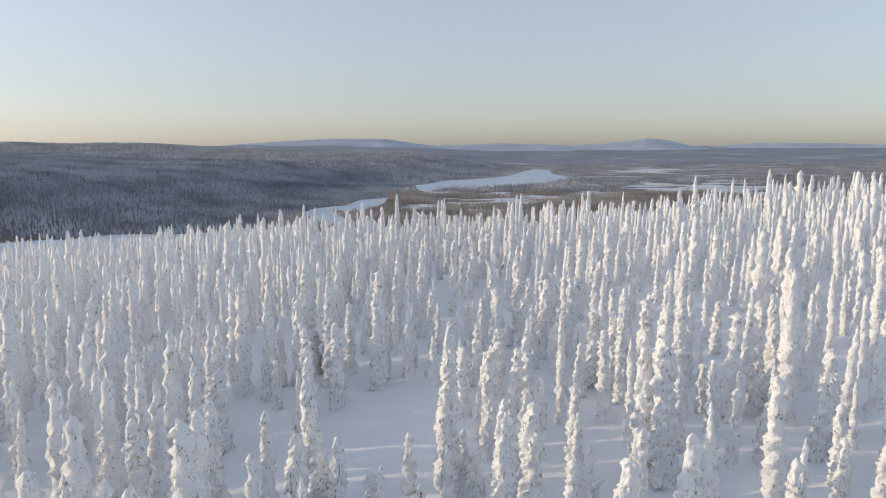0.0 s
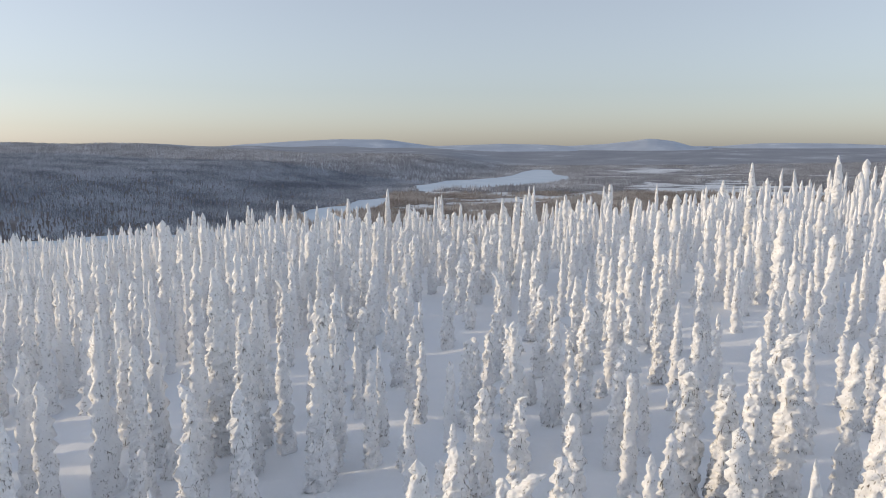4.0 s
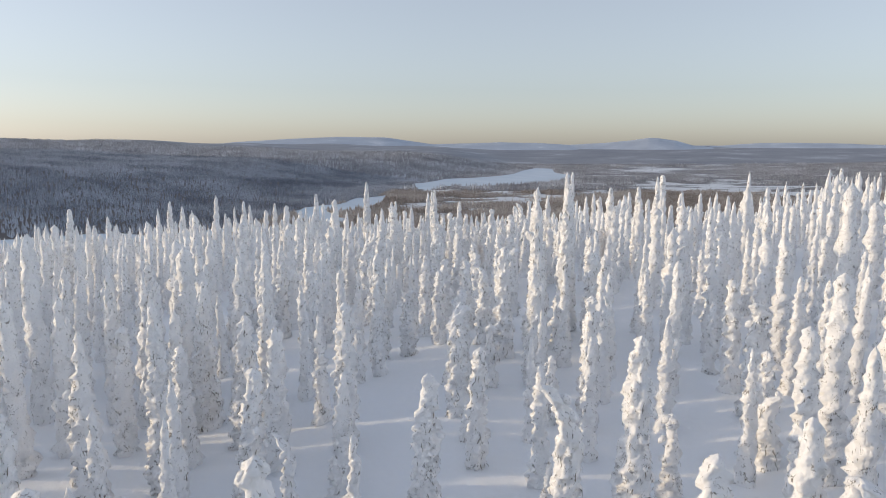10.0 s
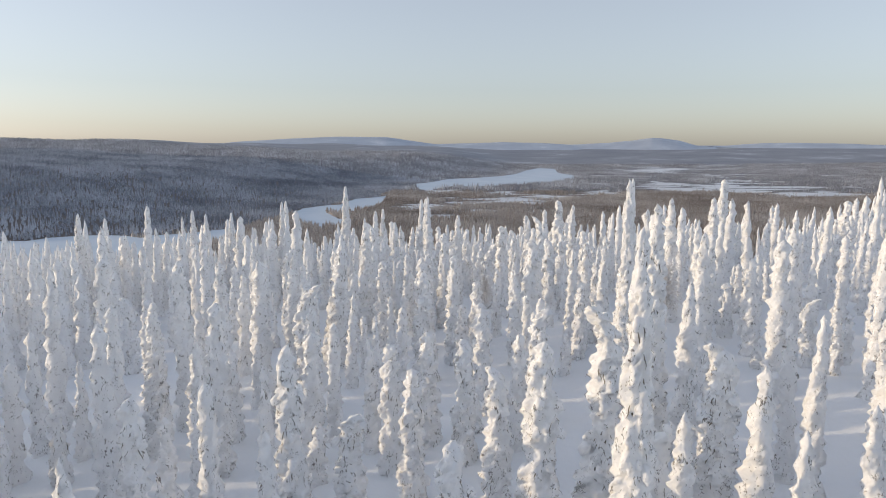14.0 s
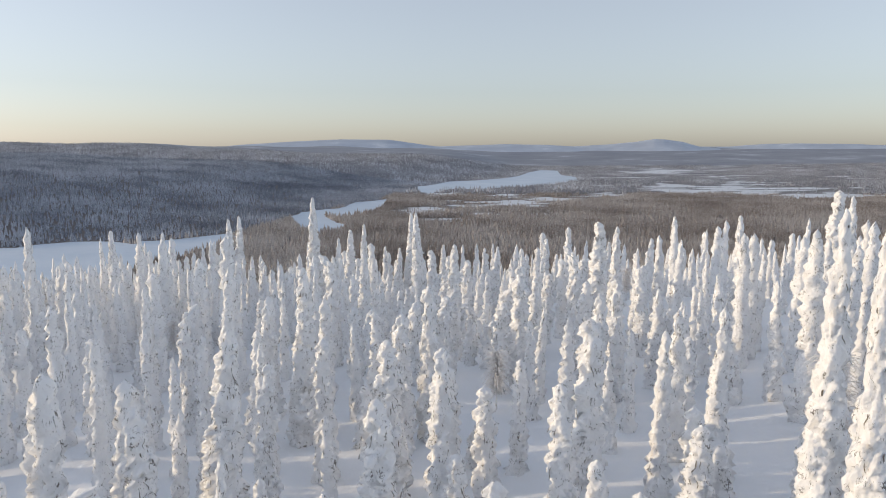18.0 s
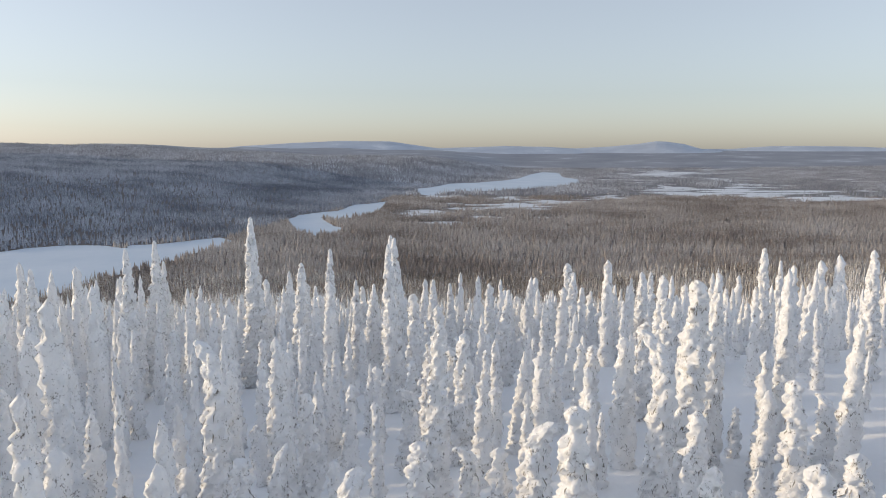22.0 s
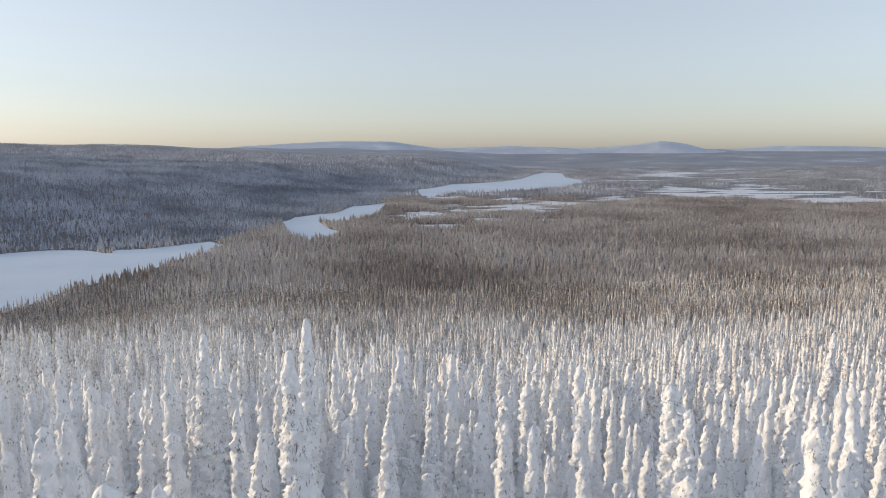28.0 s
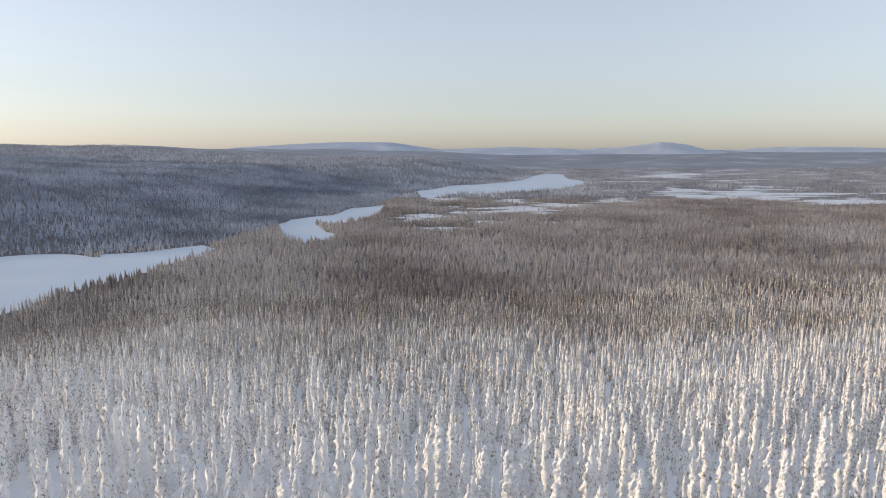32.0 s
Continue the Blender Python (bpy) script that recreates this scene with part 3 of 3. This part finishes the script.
tree(-6.0, 84.1, 1.7)
tree(18.3, 84.1, 5.2)
tree(-3.1, 84.9, 3.2)
tree(31.3, 85.4, 10.4)
tree(9.2, 86.0, 8.1, 0.60)
tree(16.5, 86.1, 3.6)
tree(9.9, 88.7, 8.0, 0.64)
tree(1.0, 90.8, 3.5)
tree(-4.6, 90.9, 3.2)
tree(43.3, 91.7, 11.0)
tree(8.7, 92.1, 2.8)
tree(6.5, 93.9, 4.6)
tree(-15.2, 95.5, 1.2)
tree(17.1, 97.7, 6.5)
tree(-29.1, 97.8, 4.6)
tree(-1.7, 98.5, 2.7)
tree(34.0, 98.5, 8.0)
tree(10.8, 98.8, 2.7)
tree(1.9, 100.7, 4.1)
tree(-3.0, 102.2, 4.5)
tree(8.6, 102.4, 3.4)
tree(9.7, 104.0, 3.7)
tree(-5.3, 105.3, 2.3)
tree(4.9, 105.4, 2.4)
tree(8.6, 106.0, 2.7)
tree(29.2, 106.1, 5.7)
tree(12.4, 107.5, 2.3)
tree(6.8, 107.6, 1.1)
tree(-2.0, 109.2, 1.3)
tree(22.2, 109.3, 6.8)
tree(12.4, 110.0, 3.1)
tree(3.8, 110.6, 1.1)
tree(-1.6, 111.1, 0.8)
tree(-18.8, 111.2, 0.6)
tree(9.1, 111.4, 4.2)
tree(2.8, 112.3, 4.0)
tree(-26.8, 112.5, 4.0)
tree(18.2, 113.0, 1.7)
tree(24.0, 113.9, 6.8)
tree(12.6, 116.3, 4.5)
tree(-28.2, 119.7, 2.9)
tree(11.7, 122.0, 1.8)
tree(-6.6, 122.4, 1.8)
tree(13.7, 124.8, 2.1)
tree(24.0, 126.1, 4.2)
tree(0.4, 126.7, 4.4)
tree(2.7, 128.1, 0.9)
tree(20.7, 130.2, 3.7)
tree(-24.2, 130.2, 2.6)
tree(6.4, 131.1, 1.2)
tree(1.3, 131.2, 0.9)
tree(-20.6, 131.2, 2.3)
tree(-15.3, 131.9, 3.4)
tree(9.1, 132.2, 0.4)
tree(-5.7, 133.3, 2.3)
tree(-9.1, 135.5, 4.9)
tree(0.0, 136.0, 3.5)
tree(-16.6, 138.1, 3.0)
tree(2.0, 139.2, 0.2)
tree(11.5, 139.5, 1.3)
tree(6.0, 140.0, -0.2)
tree(-1.0, 141.3, 3.0)
tree(17.2, 141.6, 0.2)
tree(3.4, 146.0, -1.4)
tree(6.5, 146.8, -1.8)
tree(-21.5, 151.1, -0.5)
tree(-9.2, 155.8, -3.6)
tree(-1.2, 162.1, -7.4)
tree(18.3, 162.2, -7.5)
tree(19.2, 172.4, -9.8)
tree(4.3, 177.5, -9.2)
tree(15.3, 179.4, -10.4)
tree(32.2, 182.7, -12.0)
tree(13.6, 187.4, -15.1)
tree(-3.7, 216.9, -19.9)
tree(-13.7, 224.0, -18.7)
tree(-41.2, 240.0, -24.2)
tree(-5.0, 52.1, 4.5)
tree(12.4, 30.4, 4.4)
tree(-7.4, 43.5, 5.5)
tree(2.2, 50.5, 2.5)
tree(5.7, 47.9, 3.1)
tree(14.6, 52.9, 6.2)
tree(-0.9, 49.6, 3.5)
tree(8.5, 44.6, 5.5)
tree(-2.1, 65.3, 4.4)
tree(14.0, 73.8, 4.8)
tree(-5.5, 68.0, 5.5)
tree(5.8, 74.9, 6.0)
tree(-0.4, 75.9, 2.7)
tree(-1.9, 75.5, 4.5)
tree(0.4, 79.3, 3.4)
tree(-3.5, 86.1, 4.1)
tree(5.9, 106.1, 3.9)
tree(1.0, 99.9, 3.2)
tree(-8.5, 104.4, 2.7)
tree(15.3, 113.9, 1.3)
tree(18.1, 151.0, -3.8)
tree(-2.1, 138.7, 0.0)
tree(15.8, 136.8, 1.2)
tree(18.1, 143.3, -1.6)
tree(19.2, 146.7, -0.6)
tree(9.4, 121.6, 0.7)
tree(4.6, 109.7, 1.4)
tree(-6.0, 145.1, 1.5)
tree(-33.6, 110.9, 1.7)
tree(8.3, 27.5, 6.5)
tree(3.3, 42.4, 5.4)
tree(10.9, 113.8, 5.1)
tree(-7.1, 139.4, -1.2)
tree(11.4, 138.2, 0.9)
tree(16.9, 35.7, 6.0)
tree(17.3, 42.4, 4.4)
tree(-12.2, 25.6, 3.6)
tree(-5.1, 22.6, 4.3)
tree(-3.9, 23.8, 3.6)
tree(1.9, 20.5, 6.3)
tree(3.1, 22.9, 5.3)
tree(6.8, 18.0, 6.2)
tree(16.8, 33.8, 6.7)
tree(15.5, 26.6, 6.1)
tree(-7.5, 37.2, 2.8)
tree(-6.3, 38.8, 4.0)
tree(-4.1, 43.2, 5.9)
tree(8.5, 37.9, 5.1)
tree(11.0, 36.2, 5.9)
tree(5.4, 45.6, 3.9)
tree(7.4, 36.0, 3.6)
tree(-9.0, 57.1, 4.5)
tree(-10.9, 64.3, 2.4)
tree(-1.8, 53.1, 4.6)
tree(11.4, 62.7, 3.5)
tree(8.7, 52.8, 4.3)
tree(-3.8, 53.3, 3.4)
tree(-5.7, 53.2, 3.2)
tree(-11.4, 101.9, 1.8)
tree(-11.7, 107.8, 2.6)
tree(-3.5, 93.7, 4.9)
tree(-3.2, 96.9, 2.3)
tree(0.7, 96.7, 3.2)
tree(2.4, 93.9, 3.8)
tree(5.5, 92.0, 3.4)
tree(8.4, 91.0, 2.8)
tree(-3.8, 112.4, 3.6)
tree(-2.0, 113.0, 3.4)
tree(-1.5, 114.8, 1.0)
tree(3.8, 117.7, 2.3)
tree(5.5, 109.2, 2.4)


rng = np.random.default_rng(7)
CLEARINGS = [(-9.5, 30, 2.2, 5), (-3.5, 35, 2.8, 8), (-7, 40, 2, 4.5), (15.5, 38, 1.4, 4), (19.5, 47, 1.4, 4), (-12, 37, 2, 4), (-13.5, 50, 1.5, 5),
             (0.9, 56, 1.6, 8), (-3, 55, 1.6, 5.5), (-8, 53, 1.5, 4), (-14.5, 56, 1.8, 3.5), (8.3, 60, 1, 4), (15.8, 53, 1.8, 3.5), (-0.5, 67, 1.3, 5),
             (-3.4, 64.5, 0.9, 3), (0, 74, 1.6, 3.5), (13, 71, 1.5, 3.5), (-7.3, 76, 1.4, 3.5), (6, 79, 1.2, 3.5)]
CLEARINGS += [(-16, 90, 2.4, 5), (8, 85.5, 1.4, 3.5), (13.5, 80, 1.3, 3), (1.8, 85.5, 1.5, 4), (-3, 86, 1.8, 3.5), (-12.5, 96.5, 2.6, 5), (4, 103, 1.4, 4),
              (13.4, 98.5, 1.2, 3.5), (-1.7, 100, 1.2, 3), (-12, 109, 3, 4.5), (-16, 117, 2, 4), (4.4, 110, 1.2, 3), (20, 113, 1.2, 3), (16, 121, 1, 3),
              (-8.5, 119, 1.5, 4), (-8, 131, 1.4, 3.5), (-0.5, 130, 1.2, 3), (8, 135, 1.2, 3.5), (3.5, 136, 1.6, 5), (11.5, 126.5, 1.4, 3)]


def is_open(x, y):
    hit = np.zeros(np.shape(x), bool)
    for cx, cy, rx, ry in CLEARINGS:
        hit |= ((x - cx) / rx) ** 2 + ((y - cy) / ry) ** 2 < 1
    return hit


def scatter(n, xlo, xhi, ylo, yhi, gap, taken):
    """Random places at least gap apart."""
    cell, pts = {}, []
    for x, y in taken:
        cell.setdefault((int(x // gap), int(y // gap)), []).append((x, y))
    X, Y = rng.uniform(xlo, xhi, n), rng.uniform(ylo, yhi, n)
    for x, y in zip(X, Y):
        i, j = int(x // gap), int(y // gap)
        if all((x - a) ** 2 + (y - b) ** 2 > gap * gap for u in (-1, 0, 1) for v in (-1, 0, 1) for a, b in cell.get((i + u, j + v), ())):
            cell.setdefault((i, j), []).append((x, y))
            pts.append((x, y))
    return np.array(pts)


def joined(name, pts, hs, rs, protos, material, label):
    """Many small trees as one mesh."""
    s = Soup()
    for k, (V, F) in enumerate(protos):
        sel = np.arange(len(pts)) % len(protos) == k
        if not sel.any():
            continue
        P, H, R = pts[sel], hs[sel], rs[sel]
        th = rng.uniform(0, 6.283, len(P))
        c, sn = np.cos(th)[:, None], np.sin(th)[:, None]
        x = (V[:, 0] * c - V[:, 1] * sn) * R[:, None] + P[:, 0:1]
        y = (V[:, 0] * sn + V[:, 1] * c) * R[:, None] + P[:, 1:2]
        z = V[None, :, 2] * H[:, None] + (ground(P[:, 0], P[:, 1]) - 0.1)[:, None]
        f = (F[None] + (np.arange(len(P)) * len(V))[:, None, None]).reshape(-1, 3)
        s.add(np.stack([x, y, z], -1).reshape(-1, 3), f)
    v, f = s.get()
    return tagged(mesh_object(name, v, f, material), label, "trees", kind="stuff")


def unit_crust(seed, shape, sides, levels, h=6.5, r=0.5, lump=1.0, rough=0.03):
    (v, f), _, _, _ = crust(seed, h, r, shape, sides, levels, 0.0, 0, lump, rough)
    return v / (r, r, h), f


KINDS = ("column", "blunt", "waisted", "spire", "column", "blunt")

# the fell top: trees passed closely are things of their own, the others one stand
pts = scatter(9000, -14, 18, 6, 166, 2.0, TAKEN)
pts = np.concatenate([pts, scatter(26000, -100, 115, 6, 166, 1.75, TAKEN + [tuple(p) for p in pts])])
pts = pts[(np.abs(pts[:, 0]) < 14 + 0.75 * pts[:, 1]) & ~is_open(pts[:, 0], pts[:, 1])]
gone = (np.sin(pts[:, 0] * 0.33 + 2) + np.sin(pts[:, 1] * 0.29) + np.sin(pts[:, 0] * 0.13 - pts[:, 1] * 0.17)) > 2.35
pts = pts[~gone]
order = np.argsort(np.abs(pts[:, 0] - 2.5))
close, rest = pts[order[:45]], pts[order[45:]]
FLAT = [p for p in PROTO if p[0] < 7.3]
for k, (h, r, ob) in enumerate(PROTO):
    x, y = -36 + 5.2 * k, 167 + 5 * math.sin(k * 1.7)
    ob.matrix_basis = pose(x, y, float(ground(x, y)) - 0.1, 0, 0, rng.uniform(0, 360))
for x, y in close:
    place(x, y, float(np.clip(rng.normal(5.0, 1.1), 3.4, 4.0 if abs(x - 2.5) < 3 else 5.2 if abs(x - 2.5) < 5.5 else 6.6)), None, rng.uniform(0, 360), FLAT)
young = scatter(2600, -16, 20, 14, 150, 1.15, TAKEN + [tuple(p) for p in pts])
for (h, r, ob), (x, y) in zip(YOUNG, ((6.4, 36), (-8.6, 52), (7.6, 60), (12.6, 70))):
    ob.matrix_basis = pose(x, y, float(ground(x, y)) - 0.1, 0, 0, rng.uniform(0, 360))
young = young[~is_open(young[:, 0], young[:, 1]) | (rng.uniform(0, 1, len(young)) < 0.06)]
for x, y in young[len(YOUNG):150]:
    place(x, y, float(rng.uniform(0.9, 3.2)), None, rng.uniform(0, 360), YOUNG)
hs = np.clip(rng.normal(6.0, 1.3, len(rest)), 2.6, 9.5)
hs = np.where(rng.uniform(0, 1, len(hs)) < 0.08, hs * 1.3, hs)
top = np.interp(rest[:, 1], [0, 80, 110, 130, 145, 166], [5.6, 5.2, 3.7, 2.2, 0.3, -5.5]) + 0.11 * np.clip(rest[:, 0] - 6, 0, 60) * (rest[:, 1] < 118)
top = top + np.clip((-rest[:, 0] - 10) / 8, 0, 1) * np.interp(rest[:, 1], [110, 128, 150, 158], [0.8, 1.5, 1.5, 0])
hs = np.clip(np.minimum(hs, top + rng.normal(-1.0, 1.3, len(hs)) - ground(rest[:, 0], rest[:, 1])), 2.2, 11)
hs = np.minimum(hs, np.where(rest[:, 1] < 128, np.interp(np.abs(rest[:, 0] - 2.5), [0, 3, 5.5, 9, 12], [3.6, 4.0, 4.8, 5.6, 11]), 11))
rs = 0.10 + hs * rng.uniform(0.055, 0.092, len(hs))
side = np.abs(rest[:, 0] - 2)
for lo, hi, sides, levels, lump, label in ((0, 14, 14, 36, 0.85, "dense stand of spruces crusted white with lumpy snow"),
                                           (14, 32, 9, 24, 1.0, "crowded white spruces laden with snow"),
                                           (32, 200, 6, 15, 1.2, "spruces crusted white with snow on the flanks of the fell")):
    s = (side >= lo) & (side < hi)
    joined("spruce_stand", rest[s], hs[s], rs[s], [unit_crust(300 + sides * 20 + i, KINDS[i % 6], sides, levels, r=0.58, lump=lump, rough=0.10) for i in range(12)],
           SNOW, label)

# the slope below: its nearest trees are things of their own too
brow = scatter(900, -15, 27, 150, 183, 2.5, TAKEN)[:64]
for x, y in brow:
    place(x, y, float(np.clip(rng.normal(5.4, 1.0), 3.5, 7.6)), None, rng.uniform(0, 360))
TAKEN += [tuple(p) for p in brow]
pts = scatter(40000, -190, 200, 162, 245, 1.72, TAKEN)
pts = pts[(np.abs(pts[:, 0]) < 40 + 0.75 * (pts[:, 1] - 120))]
hs = np.clip(rng.normal(5.5, 1.2, len(pts)), 2.8, 9)
joined("slope_stand", pts, hs, 0.08 + hs * rng.uniform(0.06, 0.09, len(hs)),
       [unit_crust(400 + i, ("spire", "column")[i % 2], 6, 22, lump=0.6, rough=0.30) for i in range(10)], SLOPE_TREES, "snowy spruces crowding the upper hillside")
pts = scatter(90000, -330, 330, 243, 470, 1.75, [])
pts = pts[(np.abs(pts[:, 0]) < 60 + 0.75 * (pts[:, 1] - 130)) & ~inside(pts[:, 0], pts[:, 1], NEAR_LAKE)]
hs = np.clip(rng.normal(4.8, 1.1, len(pts)), 2.4, 8)
joined("slope_forest", pts, hs, hs * rng.uniform(0.075, 0.115, len(hs)), [unit_crust(500 + i, "spire", 4, 6, lump=2.0, rough=0.3) for i in range(8)], SLOPE_TREES,
       "frosted spruces covering the lower hillside")

# the fell behind and beside the flight
pts = np.concatenate([scatter(3000, -110, 120, -70, 175, 2.8, []), scatter(2600, -260, 270, 175, 330, 3.2, [])])
wedge = np.where(pts[:, 1] < 166, 14 + 0.75 * pts[:, 1], 44 + 0.75 * (pts[:, 1] - 125))
pts = pts[((pts[:, 1] < 6) | (np.abs(pts[:, 0]) > wedge)) & (np.hypot(pts[:, 0], pts[:, 1]) > 8)]
hs = np.clip(rng.normal(5.8, 1.1, len(pts)), 3, 8.5)
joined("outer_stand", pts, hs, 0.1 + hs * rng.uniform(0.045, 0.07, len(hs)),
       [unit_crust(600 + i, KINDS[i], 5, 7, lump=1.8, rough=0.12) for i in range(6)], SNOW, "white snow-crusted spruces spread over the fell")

# the valley
CONE_V = np.array([(math.cos(a), math.sin(a), 0.05) for a in (0, 1.571, 3.142, 4.712)] + [(0, 0, 1.0)])
CONE_F = np.array([(i, (i + 1) % 4, 4) for i in range(4)])
TRI_V = np.array([(math.cos(a), math.sin(a), 0.0) for a in (0, 2.094, 4.189)] + [(0, 0, 1.0)])
TRI_F = np.array([(i, (i + 1) % 3, 3) for i in range(3)])


def hill_side(p):
    return p[:, 0] < foot(p[:, 1]) + np.where(p[:, 1] < 1300, 26, -4)


def valley(name, n, y0, y1, h0, slim, proto, material, label, hilly=False):
    u = rng.uniform(0, 1, n)
    y = np.sqrt(y0 * y0 + u * (y1 * y1 - y0 * y0))
    p = np.stack([rng.uniform(-0.74, 0.74, n) * y, y], -1)
    for lake in (NEAR_LAKE, MID_LAKE, FAR_LAKE):
        p = p[~inside(p[:, 0], p[:, 1], lake)]
    thin = np.zeros(len(p))
    for bog in BOGS:
        c = np.mean(bog, axis=0)
        wide = [tuple(c + (np.array(q) - c) * 1.7) for q in bog]
        thin = np.maximum(thin, 0.6 * inside(p[:, 0], p[:, 1], wide))
        thin = np.maximum(thin, 0.97 * inside(p[:, 0], p[:, 1], bog))
    keep = (rng.uniform(0, 1, len(p)) > thin) & (hill_side(p) == hilly)
    p, thin = p[keep], thin[keep]
    hs = np.clip(rng.normal(h0, h0 * 0.22, len(p)), 3, h0 * 1.7) * (1 - 0.35 * (thin > 0))
    joined(name, p, hs, hs * slim * rng.uniform(0.8, 1.25, len(hs)), [proto], material, label)


valley("valley_forest", 100000, 466, 1150, 5.0, 0.18, (CONE_V, CONE_F), VALLEY_TREES, "dark frosted spruce forest on the valley floor")
valley("hill_forest", 95000, 466, 1500, 5.2, 0.16, (CONE_V, CONE_F), HAZED_HILL_TREES, "frosted spruce forest on the hill across the lake, bluish with painted haze", True)
valley("far_forest", 85000, 1150, 2700, 6.0, 0.17, (TRI_V, TRI_F), HAZED_FAR_TREES, "distant frosted forest across the valley, haze in its colour")
valley("far_hill_forest", 42000, 1500, 2700, 7.5, 0.2, (TRI_V, TRI_F), HAZED_FAR_TREES, "distant frosted forest on the long hill, haze in its colour", True)
